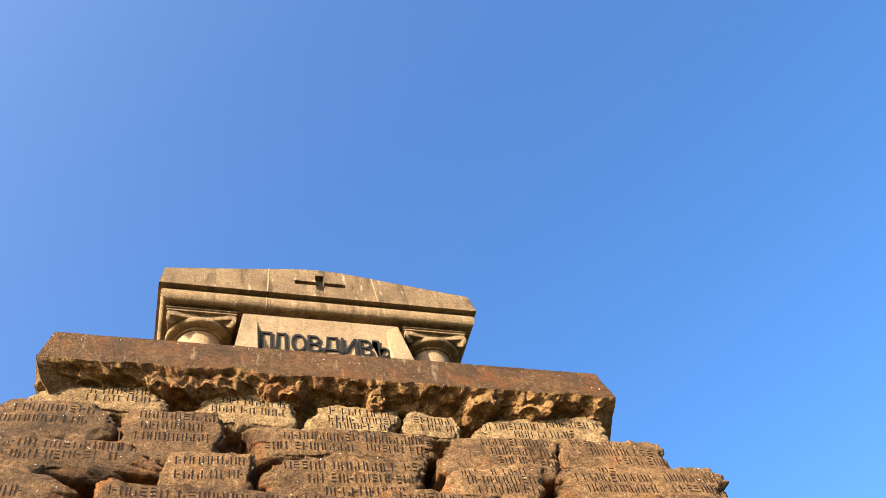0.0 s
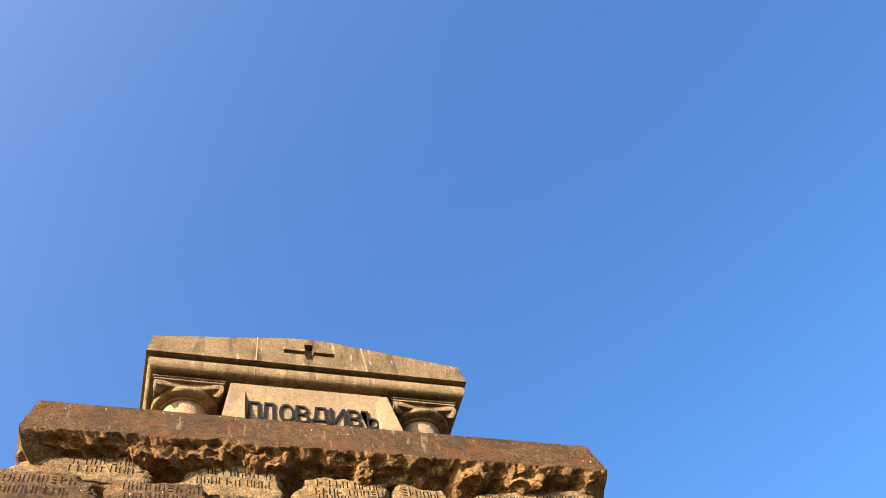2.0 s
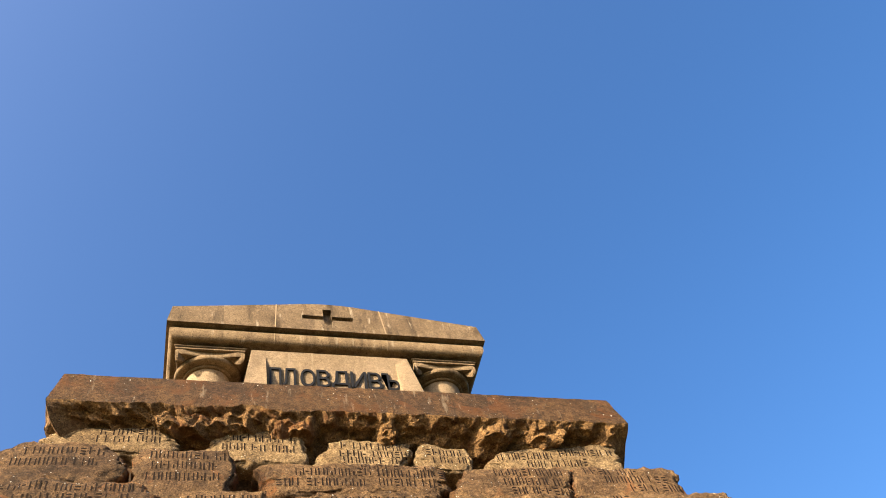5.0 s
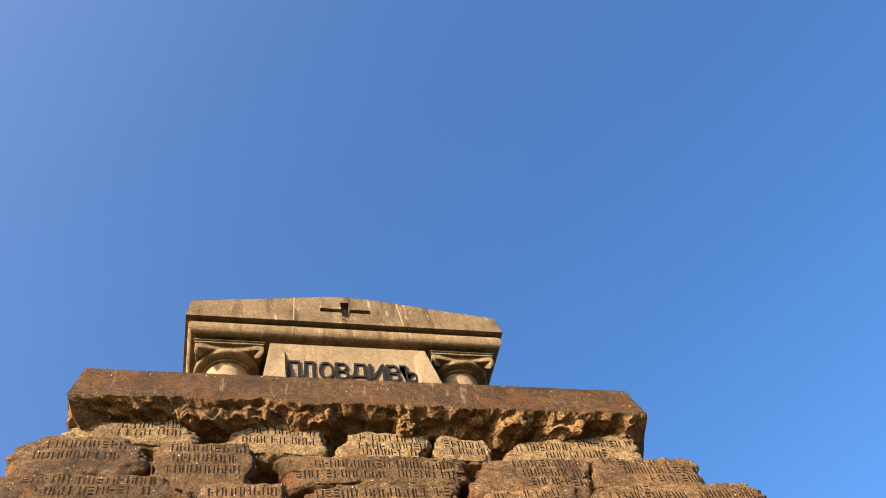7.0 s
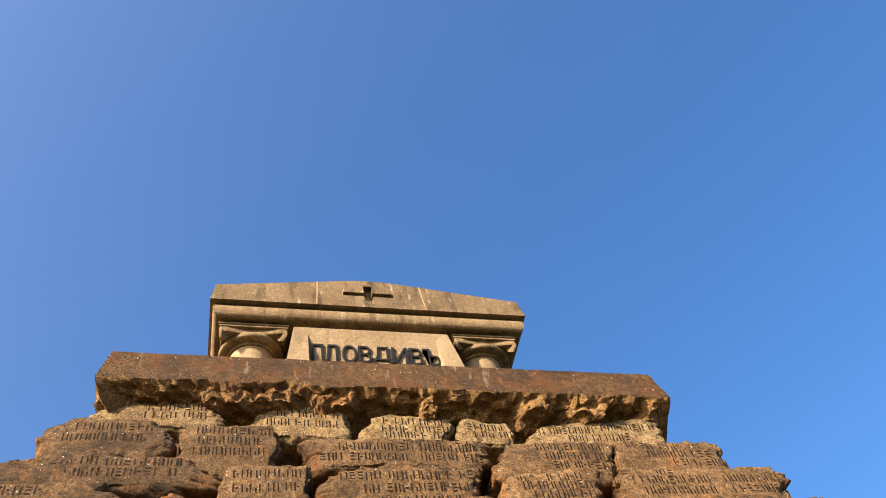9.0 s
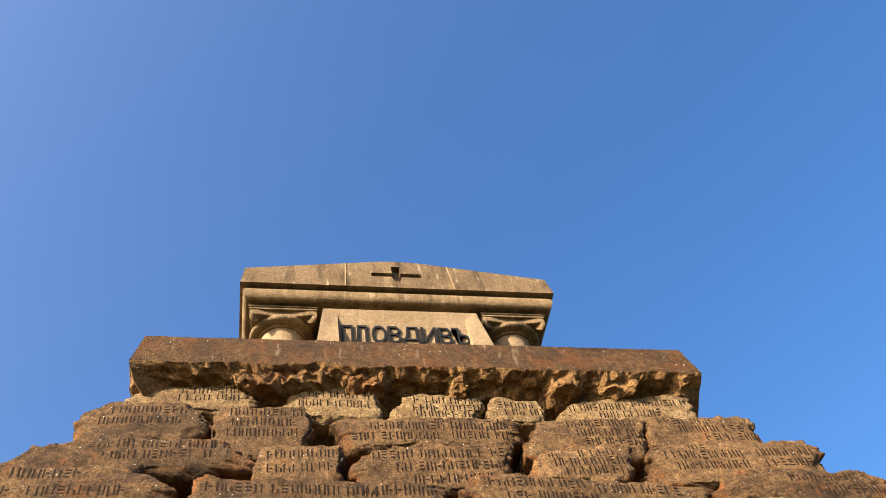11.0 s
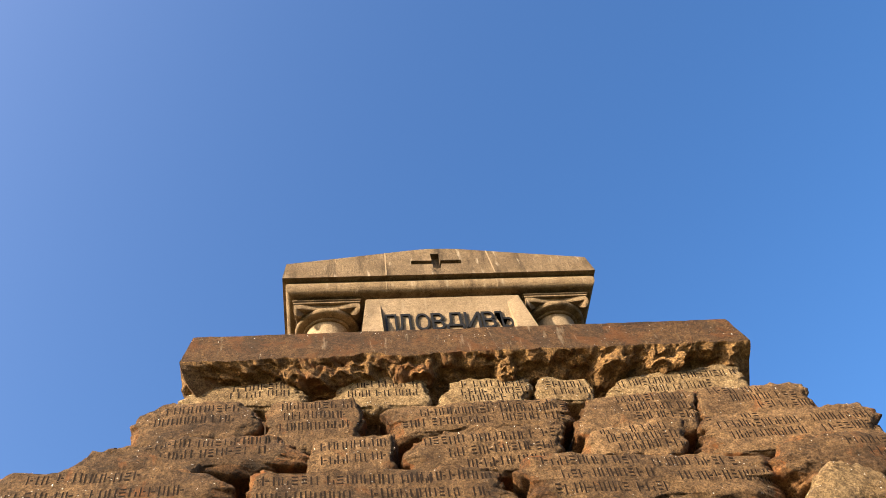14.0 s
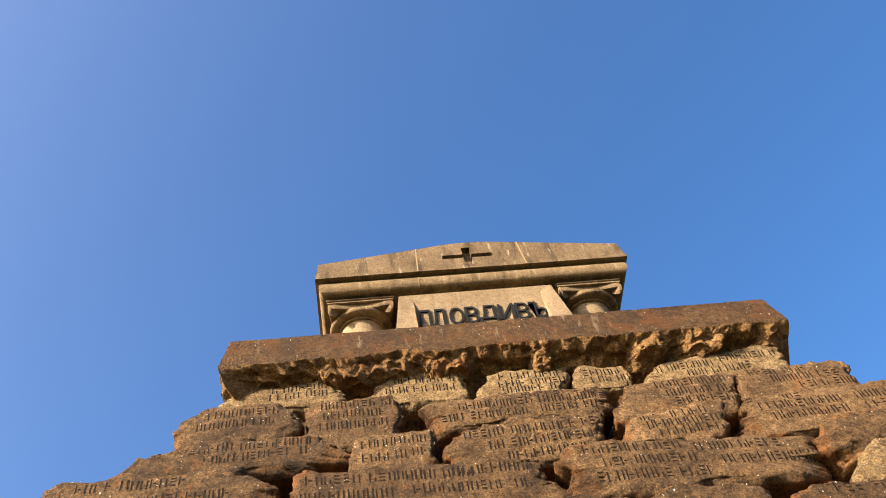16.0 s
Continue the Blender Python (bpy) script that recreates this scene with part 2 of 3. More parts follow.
def inscription(ob, tree, lines, slope, seed):
    """Rows of short dark strips laid on the face of a block: they stand for engraved writing that is not spelt out,
    with the shade and dirt of its grooves put into their colour. lines: from x, to x and height of each row."""
    rng = random.Random(seed)
    tall = 0.080
    for start, stop, level in lines:
        bm = bmesh.new()
        x = start
        while x < stop:
            wide = rng.uniform(0.030, 0.040)
            kind = rng.random()
            bars = [((0.0, 0.0), (0.0, 1.0))]
            if kind < 0.46:
                bars.append(((wide, 0.0), (wide, 1.0)))
            elif kind < 0.64:
                bars.append(((wide, 0.0), (wide, 0.5)))
            elif kind < 0.80:
                bars.append(((0.014, 0.5), (wide, 0.5)))
            elif kind < 0.92:
                bars = [((0.0, 0.1), (wide, 0.1)), ((0.0, 0.5), (wide, 0.5)), ((0.0, 0.9), (wide, 0.9))]
            jog = rng.uniform(-0.006, 0.006)
            for (xa, fa), (xb, fb) in bars:
                pts = []
                for i in range(4):
                    px = x + xa + (xb - xa) * i / 3
                    z = level + slope * px + jog + tall * (fa + (fb - fa) * i / 3 - 0.5)
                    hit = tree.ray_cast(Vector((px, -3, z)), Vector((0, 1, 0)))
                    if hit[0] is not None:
                        # the strip lies 2 mm proud of the face, no groove is cut
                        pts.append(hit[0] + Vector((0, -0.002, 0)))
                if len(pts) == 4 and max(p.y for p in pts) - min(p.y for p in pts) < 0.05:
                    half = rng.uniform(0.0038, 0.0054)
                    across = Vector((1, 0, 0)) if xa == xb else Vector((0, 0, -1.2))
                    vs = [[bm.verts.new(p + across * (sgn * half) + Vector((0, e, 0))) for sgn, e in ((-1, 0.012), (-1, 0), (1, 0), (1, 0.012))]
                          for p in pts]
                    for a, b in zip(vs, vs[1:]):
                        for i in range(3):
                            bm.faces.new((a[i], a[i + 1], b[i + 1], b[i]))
            x += wide + rng.uniform(0.022, 0.030)
            if rng.random() < 0.06:
                x += 0.04
        if len(bm.verts):
            tagged(part("inscription", bm, M_GROOVE_DIRT_SHADE, ob, "dark strip for an engraved line, groove shade and dirt in its colour"), kind="stuff")
        else:
            bm.free()


# the courses step out downwards, and their faces stand nearly upright: distance of the face from the middle, and its middle height
STEP = {1: (2.44, -0.72), 2: (2.72, -1.20), 3: (3.00, -1.75), 4: (3.28, -2.30), 5: (3.58, -2.85)}
LEAN = math.degrees(math.atan(0.09))
stones = []


def lay(course, tl, tr, br, bl, lines=(), material=None, square=9.0, arris=(0.014, 0.045), sunk=0.0, rugged=1.0):
    """One block. Its rows of writing: from and to, as shares of the width, and the share of the height."""
    seed = len(stones) + 3
    away, mid = STEP[course]
    xc, zc = (tl[0] + tr[0] + br[0] + bl[0]) / 4, (tl[1] + tr[1] + br[1] + bl[1]) / 4
    bm = hewn_block([(x - xc, z - zc) for x, z in (tl, tr, br, bl)], seed, square, arris, rugged)
    tree = BVHTree.FromBMesh(bm)
    around = (len(bm.verts) - 1) // 29
    ob = new("stone", mesh_of("stone", bm, material or M_RUBBLE, True))
    if material is not M_PALE:
        # the dressed face is paler than the broken flanks
        ob.data.materials.append(M_FLANK)
        for f in ob.data.polygons[12 * around:-around]:
            band = f.index // around + 5 * noise.noise(f.center * 4.5 + Vector((seed, 0, 0)))
            f.material_index = 1 if band > 15.5 else 0
    ob.matrix_basis = pose(xc, -away + 0.09 * (zc - mid) + sunk, LEDGE + zc, -LEAN, 0, 0)
    ob.parent = pyramid
    stones.append(ob)
    w, h = (tr[0] - tl[0] + br[0] - bl[0]) / 2, (tl[1] - bl[1] + tr[1] - br[1]) / 2
    slope = (tr[1] - tl[1] + br[1] - bl[1]) / 2 / w
    inscription(ob, tree, [(-w / 2 + a * w, -w / 2 + b * w, h * (v - 0.5)) for a, b, v in lines], slope, seed)
    return ob


# first course, pale blocks under the slab
lay(1, (-2.48, -0.53), (-1.56, -0.49), (-1.48, -0.86), (-2.57, -0.86), ((0.42, 0.84, 0.80), (0.40, 0.86, 0.53)), M_PALE, 4.5)
lay(1, (-1.24, -0.48), (-0.47, -0.54), (-0.47, -0.94), (-1.33, -0.90), ((0.26, 0.90, 0.76), (0.16, 0.94, 0.49)), M_PALE, 14)
lay(1, (-0.29, -0.60), (0.45, -0.57), (0.43, -0.96), (-0.47, -0.96), ((0.24, 0.92, 0.82), (0.22, 0.92, 0.57), (0.25, 0.80, 0.34)), M_PALE, 10)
lay(1, (0.49, -0.61), (0.97, -0.59), (0.96, -0.96), (0.42, -0.96), ((0.18, 0.9, 0.72), (0.28, 0.9, 0.46)), M_PALE, 10)
lay(1, (1.15, -0.64), (2.39, -0.51), (2.30, -0.98), (0.99, -0.98), ((0.10, 0.46, 0.68), (0.56, 0.95, 0.74), (0.30, 0.72, 0.44)), M_PALE, 14)
# second course
lay(2, (-2.75, -0.93), (-1.89, -0.96), (-1.83, -1.45), (-2.85, -1.49), ((0.26, 0.80, 0.76), (0.18, 0.78, 0.52)), None, 3.6, (0.04, 0.10))
lay(2, (-1.80, -1.00), (-1.08, -1.01), (-1.04, -1.59), (-1.88, -1.59), ((0.20, 0.92, 0.86), (0.22, 0.84, 0.66), (0.18, 0.86, 0.46)), M_TAN, 14)
lay(2, (-0.87, -1.12), (0.63, -1.09), (0.57, -1.51), (-0.97, -1.52), ((0.50, 0.90, 0.88), (0.20, 0.56, 0.70), (0.62, 0.97, 0.68), (0.10, 0.55, 0.42), (0.62, 0.94, 0.44)), M_TAN, 6.5, (0.03, 0.08))
lay(2, (0.73, -1.13), (1.68, -1.09), (1.59, -1.57), (0.53, -1.59), ((0.36, 0.90, 0.84), (0.42, 0.92, 0.62), (0.46, 0.95, 0.40)), M_TAN, 10)
lay(2, (1.71, -1.07), (2.61, -1.05), (2.69, -1.51), (1.61, -1.51), ((0.14, 0.60, 0.84), (0.30, 0.84, 0.62), (0.50, 0.95, 0.40)), M_TAN, 10)
# third course
lay(3, (-3.06, -1.60), (-1.69, -1.58), (-1.43, -1.97), (-3.16, -1.97), ((0.18, 0.52, 0.80), (0.56, 0.92, 0.76), (0.40, 0.86, 0.48)), None, 4.0, (0.05, 0.06))
lay(3, (-1.47, -1.67), (-0.88, -1.66), (-0.87, -2.12), (-1.52, -2.12), ((0.16, 0.92, 0.78), (0.16, 0.86, 0.48)), M_TAN, 14)
lay(3, (-0.73, -1.74), (0.41, -1.61), (0.37, -2.10), (-0.83, -2.17), ((0.10, 0.94, 0.80), (0.24, 0.94, 0.54), (0.34, 0.82, 0.28)), M_TAN, 10)
lay(3, (0.53, -1.72), (1.33, -1.64), (1.26, -2.08), (0.39, -2.04), ((0.18, 0.84, 0.82), (0.26, 0.86, 0.58), (0.34, 0.92, 0.34)), M_TAN, 10)
lay(3, (1.42, -1.63), (2.89, -1.53), (3.01, -2.10), (1.26, -2.10), ((0.10, 0.34, 0.88), (0.14, 0.52, 0.68), (0.62, 0.92, 0.70), (0.18, 0.52, 0.46), (0.64, 0.94, 0.48)), M_TAN, 8, (0.03, 0.07))
# fourth course
lay(4, (-3.51, -2.02), (-2.09, -2.10), (-1.89, -2.58), (-3.63, -2.55), ((0.22, 0.66, 0.80), (0.08, 0.40, 0.50), (0.48, 0.84, 0.50)), None, 4.5, (0.04, 0.08))
lay(4, (-1.85, -2.18), (-0.19, -2.25), (-0.15, -2.74), (-1.89, -2.68), ((0.06, 0.70, 0.80), (0.62, 0.92, 0.84), (0.04, 0.38, 0.50), (0.46, 0.88, 0.54)), None, 10)
lay(4, (-0.05, -2.16), (1.69, -2.25), (1.69, -2.66), (-0.21, -2.72), ((0.10, 0.46, 0.86), (0.52, 0.84, 0.80), (0.16, 0.50, 0.60), (0.60, 0.94, 0.52), (0.12, 0.54, 0.34)), M_TAN, 7, (0.03, 0.10))
lay(4, (1.75, -2.10), (3.04, -2.14), (3.13, -2.62), (1.56, -2.54), ((0.42, 0.74, 0.76), (0.50, 0.90, 0.50)), None, 4.5, (0.07, 0.09), -0.03, 1.4)
lay(4, (1.83, -2.46), (2.37, -2.46), (2.39, -2.94), (1.65, -2.88), (), M_PALE, 3.6, (0.08, 0.09), -0.10, 1.3)
# fifth course, mostly below what is seen
lay(5, (-3.75, -2.62), (-2.50, -2.64), (-2.40, -3.20), (-3.85, -3.20), (), None, 5)
lay(5, (-2.40, -2.66), (-1.10, -2.78), (-1.05, -3.25), (-2.42, -3.25), (), None, 5)
lay(5, (-1.00, -2.80), (0.18, -2.82), (0.20, -3.30), (-1.02, -3.30), (), None, 5)
lay(5, (0.26, -2.80), (1.00, -2.86), (1.02, -3.30), (0.22, -3.30), (), None, 4)
lay(5, (1.14, -2.92), (2.02, -2.92), (2.02, -3.30), (1.10, -3.30), ((0.30, 0.92, 0.86),), None, 5)
lay(5, (2.12, -2.90), (3.60, -2.80), (3.70, -3.30), (2.10, -3.30), (), None, 5)

# the other three faces and the foot of the inscribed one, block by block
rng = random.Random(5)
rest = bmesh.new()
z = -0.52
seed = 60
while z > -7.75:
    h = rng.uniform(0.52, 0.68)
    for side in range(4):
        if side == 0 and z > -3.2:
            continue
        inset = (0.0, 0.13, 0.1, 0.05)[side]
        half = face_y(z - h / 2) - 0.08 - inset * 0.5
        x = -half + 0.05
        while x < half - 0.25:
            w = min(rng.uniform(0.6, 1.3), half - x)
            seed += 1
            bm = rough_block(w * 1.04, h * 1.08, 0.8, seed, 6)
            m = pose(0, 0, 0, 0, 0, 90 * side) @ pose(x + w / 2, -face_y(z - h / 2) + 0.40 + inset, LEDGE + z - h / 2, -14, 0, 0)
            bm.transform(m)
            me = bpy.data.meshes.new("block")
            bm.to_mesh(me)
            bm.free()
            rest.from_mesh(me)
            bpy.data.meshes.remove(me)
            x += w + 0.03
    z -= h + 0.02
rest_ob = part("rubble_facing", rest, M_RUBBLE, pyramid, "rough sandstone blocks of the other faces and foot", True)
tagged(rest_ob, kind="stuff")

# ---- the capping slab ----
slab = tagged(new("capping_slab"), "brown stone slab with bevelled top edge and broken underside", "slab")


def slab_side(side):
    """One side of the slab: a smooth bevel above a ragged broken edge that runs back underneath."""
    smooth_rows, rough_rows = [], []
    count = 460 if side == 0 else 110
    for j in range(9):
        f = j / 8
        row = []
        for i in range(count + 1):
            u = 2 * i / count - 1
            ragged = 0.045 * fractal(Vector((u * 6.5 + side * 9, 3.1, 0.2)), 1.0, 3) + 0.024 * noise.noise(Vector((u * 24, side, 5))) + 0.010 * noise.noise(Vector((u * 62, side, 5)))
            depth = 0.385 + ragged * (1 - 0.8 * abs(u) ** 12)
            worn = 0.006 * noise.noise(Vector((u * 14, side, 2))) + 0.004 * noise.noise(Vector((u * 40, side, 2)))
            z = -depth * f - worn * (1 - f)
            h = 2.485 + 0.072 * f * depth / 0.385 + 0.006 * noise.noise(Vector((u * 9, z * 9, side))) + 0.003 * noise.noise(Vector((u * 40, z * 16, side)))
            row.append((u * h, -h, LEDGE + z))
        smooth_rows.append(row)
    for j in range(57):
        f = j / 56
        row = []
        for i in range(count + 1):
            u = 2 * i / count - 1
            x0, y0, z0 = smooth_rows[-1][i]
            top = z0 - LEDGE
            z = top + (-0.76 - top) * f
            corner = abs(u) ** 16
            p = Vector((u * 2.5 + side * 11, f * 0.55, z * 1.2))
            # bosses that were left standing between the hollows
            boss = max(0.0, min(1.0, 0.56 + 3.0 * noise.noise(Vector((u * 8.2 + side * 5, 4.4, f * 0.35)))))
            boss = boss * boss * (3 - 2 * boss)
            plain = (0.06 + 0.38 * f) * min(1.0, f * 4)
            proud = (0.022 + 0.03 * f + 0.75 * max(0.0, f - 0.44)) * min(1.0, f * 8)
            # the undercut front runs out to the flush end that faces away from the sun
            open_end, flush_end = side == 0 and u > 0, side == 1 and u < 0
            if open_end or flush_end:
                boss *= 1 - corner
            recess = plain + (proud - plain) * boss
            recess *= 1.0 if open_end else (1 - corner) if flush_end else 1 - 0.8 * corner * (1 - f ** 3)
            q = Vector((p.x, recess * 1.5, p.z))
            small = 0.060 * (0.40 - noise.voronoi(q * 11)[0][0]) * (0.4 + 0.6 * boss) + 0.07 * (0.36 - noise.voronoi(q * 4.5)[0][0]) * (1 - 0.5 * f)
            small += 0.020 * noise.noise(q * 17) + 0.010 * noise.noise(q * 36)
            fade = min(1.0, f * 9) * (1 - corner)
            limit = -y0 + 0.005 - (0.04 if flush_end else 0.03 + 0.10 * f) * f
            hh = min(-y0 - recess + small * fade, limit)
            end = -y0 - 0.04 * f if open_end else -y0 - plain if flush_end else hh
            wide = end * corner + hh * (1 - corner)
            lift = 0.07 * (0.38 - noise.voronoi(Vector((p.x, recess * 2, side)) * 7.5)[0][0]) + 0.03 * noise.noise(p * 9) + 0.012 * noise.noise(p * 24)
            row.append((u * wide, -hh, LEDGE + z + lift * fade))
        rough_rows.append(row)
    last = rough_rows[-1]
    for k in range(1, 9):
        # the underside, running back in to the bedding
        rough_rows.append([(x * (1 - 0.010 * k), y + (-2.05 - y) * k / 8,
                            z + 0.04 * noise.noise(Vector((x * 7, y * 7 + k, side))) * min(1, k / 2)) for x, y, z in last])
    for rows, name, mat, label in ((smooth_rows, "bevel", M_SLAB, "smooth bevelled brown face"),
                                   (rough_rows, "broken_edge", M_BROKEN, "ragged broken stone below the bevel")):
        bm = grid_mesh(rows)
        bm.transform(Matrix.Translation((-0.015, -0.012, 0)) @ Matrix.Diagonal((0.991, 1, 1, 1)) @ pose(0, 0, 0, 0, 0, 90 * side))
        bmesh.ops.recalc_face_normals(bm, faces=bm.faces)
        part(name, bm, mat, slab, label, name == "bevel")


for side in range(4):
    slab_side(side)
bm = bmesh.new()
box(bm, -2.12, 2.10, -2.10, 2.10, LEDGE - 0.72, LEDGE - 0.06, 0)
part("slab_body", bm, M_SLAB, slab)
bm = bmesh.new()
vs = [bm.verts.new((x, y, LEDGE - 0.05)) for x, y in ((-2.46, -2.47), (2.43, -2.47), (2.43, 2.45), (-2.46, 2.45))]
bm.faces.new(vs)
part("top_face", bm, M_SLAB, slab)

# ---- the stone shrine on the slab ----
shrine = tagged(new("stone_shrine"), "square limestone shrine with corner columns and gabled cornice", "monument")
shrine.location = (0, 0, LEDGE)


def gable(x):
    """Height of the cornice's upper edge."""
    k = abs(x) / 1.725
    return 2.065 + 0.30 * (1 - k) - 0.03 * max(0.0, 1 - k / 0.18) ** 2 + 0.004 * noise.noise(Vector((x * 5, 0, 7)))


# cornice: sloping gabled fascia with a sunk cross, and roof
MID = -0.035          # the cross stands a little off the middle
HALF = 1.765
CROSS = [MID + d for d in (-0.29, -0.17, -0.05, 0.05, 0.17, 0.29)]
XS = [-HALF + 0.118 * k for k in range(12)] + CROSS + [HALF - 0.118 * k for k in range(11, -1, -1)]
BACK = Vector((0, 0.94, -0.13)) * 0.075
LEVELS = (1.755, 1.825, 1.985, 2.065, 2.215, 3.0)


def fascia_point(x, k):
    """x along the lip; k counts the level bands of the sloping face, the last one being its upper edge."""
    z = min(LEVELS[k], gable(x) - 0.004 * (5 - k))
    t = x if abs(x) < 0.35 else x / HALF * (HALF - 0.13 * (z - LEVELS[0]))
    return Vector((t, -HALF + 0.13 * (z - LEVELS[0]), z))


bm = bmesh.new()
for side in range(4):
    m = pose(0, 0, 0, 0, 0, 90 * side)
    for a, b in zip(XS, XS[1:]):
        inner = [fascia_point(a, 5), fascia_point(b, 5)]
        bm.faces.new([bm.verts.new(m @ p) for p in (inner[0], inner[1], Vector((0, 0, 2.335)))])
        for k, (lo, hi) in enumerate(((0, 1), (1, 2), (2, 3), (3, 4), (4, 5))):
            quad = [fascia_point(a, lo), fascia_point(b, lo), fascia_point(b, hi), fascia_point(a, hi)]
            upright = abs((a + b) / 2 - MID) < 0.02 and k in (1, 2, 3)
            arm = abs(a - MID) < 0.30 and abs(b - MID) < 0.30 and k == 2
            if upright or arm:
                deep = [p + BACK for p in quad]
                bm.faces.new([bm.verts.new(m @ p) for p in deep])
                open_sides = []
                if not arm or k != 2:
                    open_sides += [(0, 3), (1, 2)]
                elif abs(a - CROSS[0]) < 0.01:
                    open_sides += [(0, 3)]
                elif abs(b - CROSS[-1]) < 0.01:
                    open_sides += [(1, 2)]
                if arm and not upright:
                    open_sides += [(0, 1), (2, 3)]
                if upright and k == 1:
                    open_sides += [(0, 1)]
                if upright and k == 3:
                    open_sides += [(2, 3)]
                for i, j in open_sides:
                    bm.faces.new([bm.verts.new(m @ p) for p in (quad[i], quad[j], deep[j], deep[i])])
            else:
                bm.faces.new([bm.verts.new(m @ p) for p in quad])
bmesh.ops.remove_doubles(bm, verts=bm.verts, dist=0.0005)
bmesh.ops.recalc_face_normals(bm, faces=bm.faces)
cornice = part("cornice", bm, M_WEATHERED, shrine, "gabled cornice with a weathered sloping face and sunk cross")
# pale mortar joints across the cornice
for x in (-0.63, 0.60):
    rows = []
    for k in range(6):
        p, q = fascia_point(x - 0.007, k), fascia_point(x + 0.007, k)
        rows.append([p + Vector((0, 0.004, 0)), p + Vector((0, -0.004, 0.001)), q + Vector((0, -0.004, 0.001)), q + Vector((0, 0.004, 0))])
    part("mortar_joint", grid_mesh(rows), M_MORTAR, cornice, "pale lime joint")
MOULDING = [(1.672 + 0.058 * math.cos(math.radians(a)), 1.648 + 0.092 * math.sin(math.radians(a))) for a in range(66, -80, -9)]
bm = square_ring([(1.765, 1.755), (1.68, 1.758), (1.695, 1.745)] + MOULDING + [(1.66, 1.556), (1.58, 1.566), (1.20, 1.566)])
bmesh.ops.recalc_face_normals(bm, faces=bm.faces)
bed = part("bed_moulding", bm, M_DRESSED, shrine, "rounded moulding under the cornice", False)
for x in (-0.635, 0.605):
    rows = [[(x - 0.006, -r + 0.004, z), (x - 0.005, -r - 0.003, z), (x + 0.005, -r - 0.003, z), (x + 0.006, -r + 0.004, z)] for r, z in MOULDING]
    part("mortar_joint", grid_mesh(rows), M_MORTAR, bed, "pale lime joint")
bm = square_ring([(1.22, 0.0), (1.22, 1.60)])
part("core", bm, M_DRESSED, shrine)

# corner columns
column = new("column")
column.parent = shrine
profile = [(0.28, 0.0), (0.28, 0.03), (0.26, 0.05)] + [(0.252 - 0.020 * k / 8, 0.06 + 1.27 * k / 8) for k in range(9)]
shaft = part("shaft", lathe(profile), M_PANEL, column, "smooth round shaft", True)
ring = [(0.226, 1.318)] + [(0.243 + 0.022 * math.cos(a), 1.334 + 0.016 * math.sin(a)) for a in [math.pi * (k / 10 - 0.5) for k in range(11)]] + [(0.226, 1.351)]
part("ring", lathe(ring), M_DRESSED, column, "round neck moulding", True)
bowl = [(0.226, 1.346), (0.270, 1.345), (0.300, 1.346), (0.325, 1.350), (0.340, 1.357), (0.347, 1.368), (0.349, 1.382), (0.349, 1.404), (0.25, 1.406)]
part("echinus", lathe(bowl), M_DRESSED, column, "shallow bowl of the capital", True)
bm = bmesh.new()
box(bm, -0.372, 0.372, -0.372, 0.372, 1.498, 1.522, 0.005)
box(bm, -0.360, 0.360, -0.360, 0.360, 1.470, 1.499, 0.004)
# below the plate a block with hollowed sides
plan = []
for side in range(4):
    m = pose(0, 0, 0, 0, 0, 90 * side)
    for k in range(25):
        x = -0.34 + 0.68 * k / 24
        plan.append(m @ Vector((x, -0.352 + 0.030 * max(0.0, 1 - (x / 0.27) ** 2), 0)))
rings = [[bm.verts.new((p.x * f, p.y * f, z)) for p in plan] for f, z in ((1.0, 1.471), (1.0, 1.412), (0.985, 1.402), (0.4, 1.402))]
for lower, upper in zip(rings, rings[1:]):
    for i in range(len(plan)):
        j = (i + 1) % len(plan)
        bm.faces.new((lower[i], lower[j], upper[j], upper[i]))
bmesh.ops.remove_doubles(bm, verts=bm.verts, dist=0.0005)
bmesh.ops.recalc_face_normals(bm, faces=bm.faces)
part("abacus", bm, M_DRESSED, column, "square abacus with hollowed sides")
for sx in (-1, 1):
    for sy in (-1, 1):
        # a pendant whose inner cheeks face the hollow, drawn in to a blunt point below
        plan = ((0.354, 0.354), (0.322, 0.354), (0.248, 0.280), (0.280, 0.248), (0.354, 0.322))
        bm = grid_mesh([[(sx * (0.315 + (x - 0.315) * f), sy * (0.315 + (y - 0.315) * f), z) for x, y in plan]
                        for f, z in ((1.0, 1.440), (1.0, 1.385), (0.78, 1.350), (0.16, 1.322), (0.01, 1.320))], close=True)
        bmesh.ops.recalc_face_normals(bm, faces=bm.faces)
        part("corner_lug", bm, M_DRESSED, column, "hanging corner lug")
column.matrix_basis = pose(-1.291, -1.27, 0)
for sx, sy in ((1, -1), (1, 1), (-1, 1)):
    c = copy_thing(column, pose(-0.017 + sx * 1.274, sy * 1.27, 0))
    c.parent = shrine

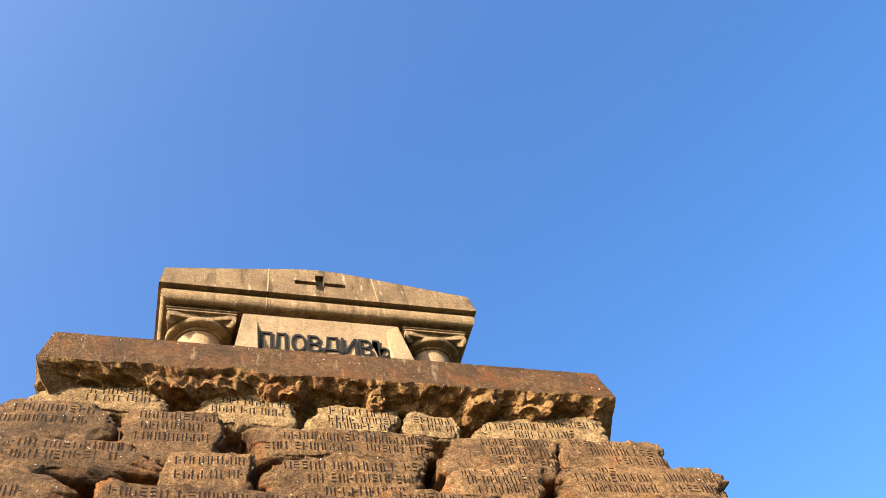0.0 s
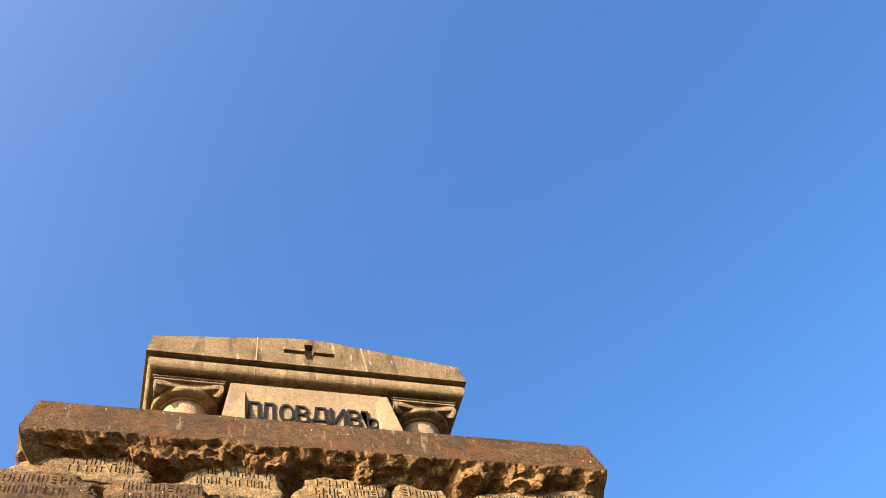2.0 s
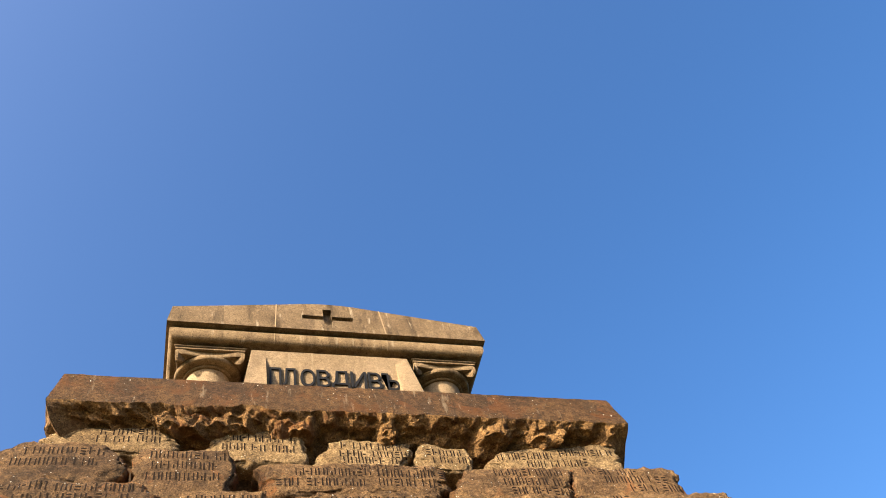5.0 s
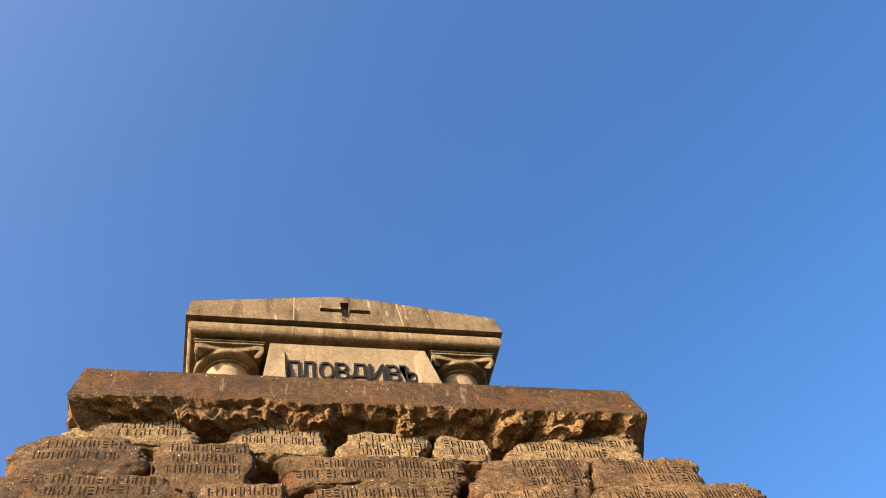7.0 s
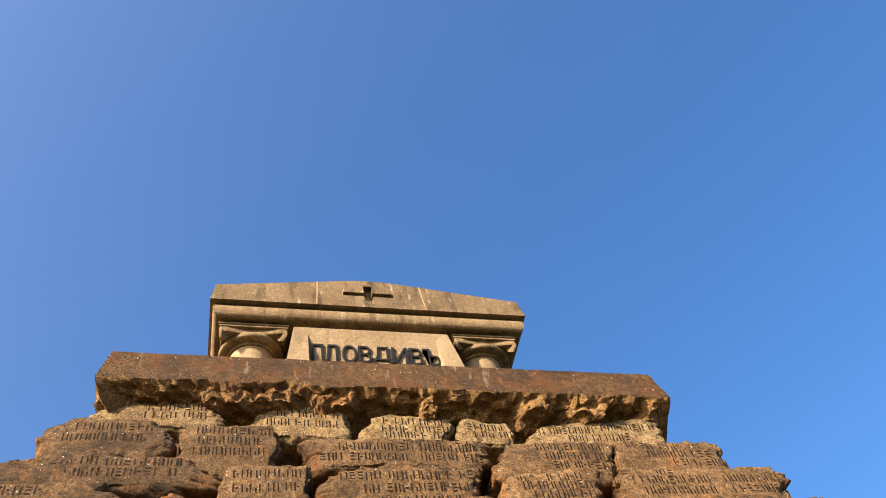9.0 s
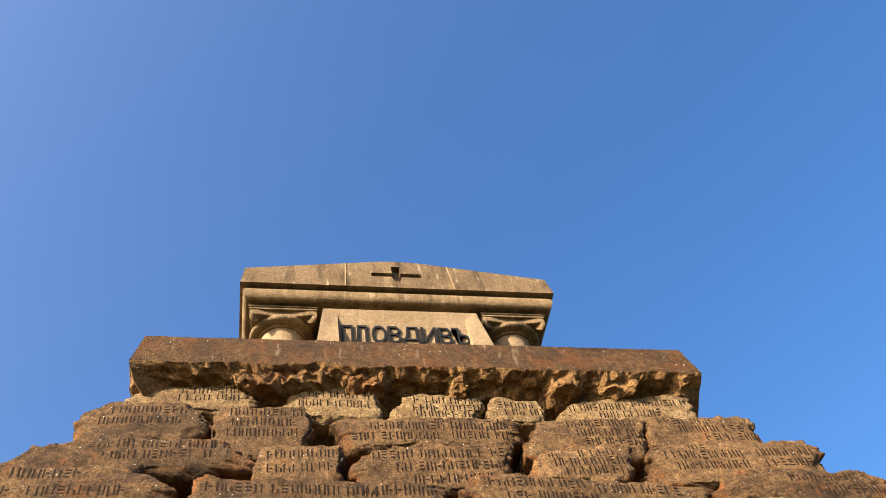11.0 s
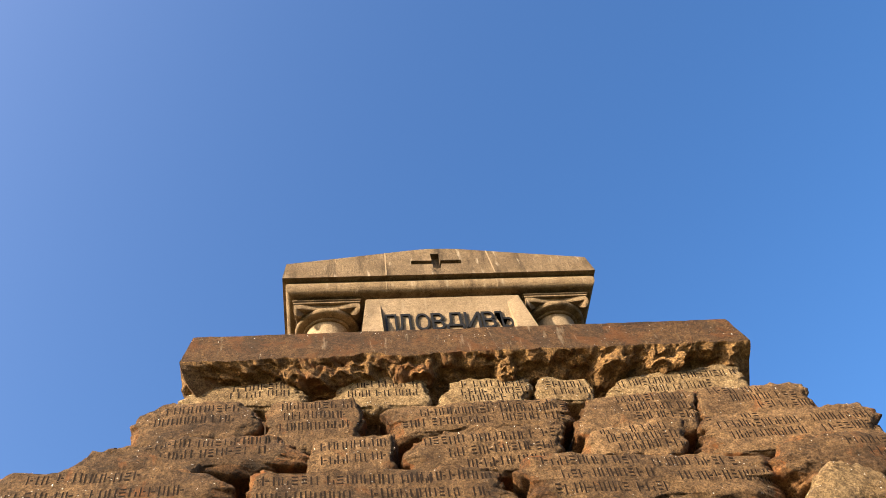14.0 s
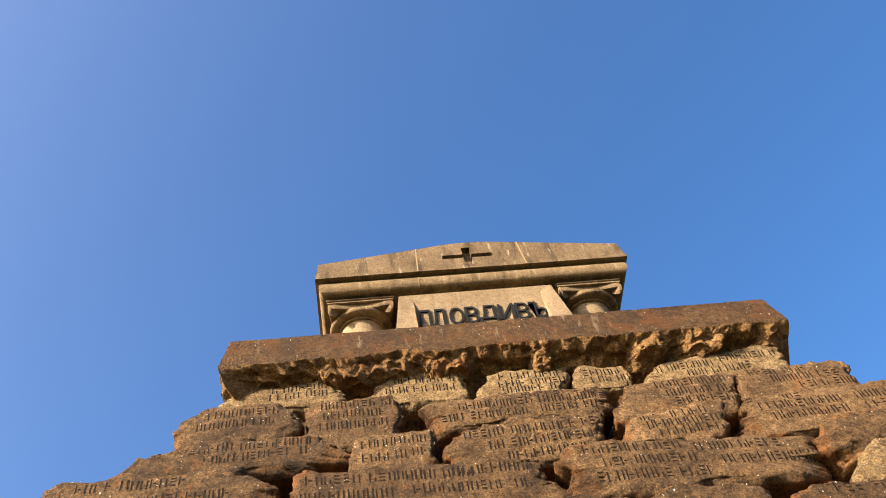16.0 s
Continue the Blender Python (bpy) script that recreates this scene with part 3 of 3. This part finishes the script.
# tablets between the columns, with a sunk face that leans out at its top
for side in range(4):
    turn = pose(0, 0, 0, 0, 0, 90 * side)
    y0, zr = -1.68, 1.345
    off = -0.027

    def rim(z):
        return y0 - 0.20 * max(0.0, zr - z)
    sunk = y0 + 0.003
    outer = [(off - 0.925, 0), (off - 0.925, 0.83), (off - 0.846, 1.46), (off + 0.846, 1.46), (off + 0.925, 0.83), (off + 0.925, 0)]
    inner = [(off - 0.70, 0), (off - 0.70, 0.83), (off - 0.697, zr), (off + 0.697, zr), (off + 0.70, 0.83), (off + 0.70, 0)]
    bm = bmesh.new()
    fo = [bm.verts.new((x, rim(max(z, 0.6)), z)) for x, z in outer]
    fi = [bm.verts.new((x, rim(max(z, 0.6)), z)) for x, z in inner]
    bo = [bm.verts.new((x, -1.2, z)) for x, z in outer]
    sk = [bm.verts.new((x, sunk if z < zr else y0 + 0.0004, z)) for x, z in inner]
    for i in range(5):
        bm.faces.new((fo[i], fo[i + 1], fi[i + 1], fi[i]))
        bm.faces.new((fo[i], fo[i + 1], bo[i + 1], bo[i]))
        bm.faces.new((fi[i], fi[i + 1], sk[i + 1], sk[i]))
    bm.faces.new([sk[k] for k in (0, 1, 4, 5)])
    bm.faces.new(sk[1:5])
    bmesh.ops.recalc_face_normals(bm, faces=bm.faces)
    arris = [e for e in bm.edges if all(v in fo for v in e.verts)]
    bmesh.ops.bevel(bm, geom=arris, offset=0.012, segments=2, affect="EDGES")
    tablet = new("tablet", mesh_of("tablet", bm, M_PANEL))
    tablet.parent = shrine
    tablet.matrix_basis = turn
    tagged(tablet, "pale limestone tablet with a sunk face")
    if side:
        continue
    word = "\u041f\u041b\u041e\u0412\u0414\u0418\u0412\u042a"
    spots = ((-0.69, -0.57), (-0.56, -0.42), (-0.373, -0.219), (-0.202, -0.065), (-0.049, 0.143), (0.155, 0.325), (0.342, 0.485), (0.492, 0.675))
    for ch, (a, b) in zip(word, spots):
        cu = bpy.data.curves.new("letter", "FONT")
        cu.body, cu.size, cu.extrude, cu.offset = ch, 1.0, 0.5, 0.0
        tmp = bpy.data.objects.new("letter", cu)
        scene.collection.objects.link(tmp)
        dg = bpy.context.evaluated_depsgraph_get()
        me = bpy.data.meshes.new_from_object(tmp.evaluated_get(dg))
        bpy.data.objects.remove(tmp)
        co = np.empty(len(me.vertices) * 3)
        me.vertices.foreach_get("co", co)
        co = co.reshape(-1, 3)
        lo, hi = co.min(0), co.max(0)
        co = (co - (lo + hi) / 2) / np.maximum(hi - lo, 1e-6)
        co *= (b - a, 0.262, 0.017)
        me.vertices.foreach_set("co", co.ravel())
        me.materials.clear()
        me.materials.append(M_METAL)
        me.update()
        letter = new("letter", me)
        zc = 1.040
        letter.parent = tablet
        letter.matrix_basis = pose((a + b) / 2, sunk - 0.011, zc, 90, 0, 0)
        tagged(letter, "dark raised metal letter")

# white droppings of birds, small flat splashes on the slab and on the upper edges of the blocks
rng = random.Random(11)
bm = bmesh.new()
spots = []
for k in range(26):
    x, z = rng.uniform(-2.4, 2.4), -0.26 * rng.random() ** 1.6 - 0.02
    spots.append((Vector((x, -2.497 + 0.187 * z - 0.006, LEDGE + z)), Vector((0, -0.98, 0.18))))
for ob in stones:
    inv = ob.matrix_basis.inverted()
    box_of = [Vector(c) for c in ob.bound_box]
    wide, tall = max(c.x for c in box_of), max(c.z for c in box_of)
    for k in range(6):
        x, z = rng.uniform(-wide, wide) * 0.9, tall * (1 - 0.9 * rng.random() ** 2.2)
        ok, place, nor, _ = ob.ray_cast(Vector((x, -3, z)), Vector((0, 1, 0)))
        if ok:
            spots.append((ob.matrix_basis @ place, ob.matrix_basis.to_3x3() @ nor))
for at, normal in spots:
    size = rng.uniform(0.0018, 0.0052)
    side = normal.cross(Vector((1, 0, 0.2))).normalized()
    over = normal.cross(side).normalized()
    ring = []
    count = 7
    for i in range(count):
        a = 2 * math.pi * i / count
        r = size * rng.uniform(0.6, 1.3)
        ring.append(bm.verts.new(at + side * (r * 1.5 * math.cos(a)) + over * (r * math.sin(a)) + normal * 0.002))
    top = bm.verts.new(at + normal * 0.005)
    for i in range(count):
        bm.faces.new((ring[i], ring[(i + 1) % count], top))
drops = part("bird_droppings", bm, M_LIME)
tagged(drops, "small white bird droppings on the brown stone", "droppings", kind="stuff")
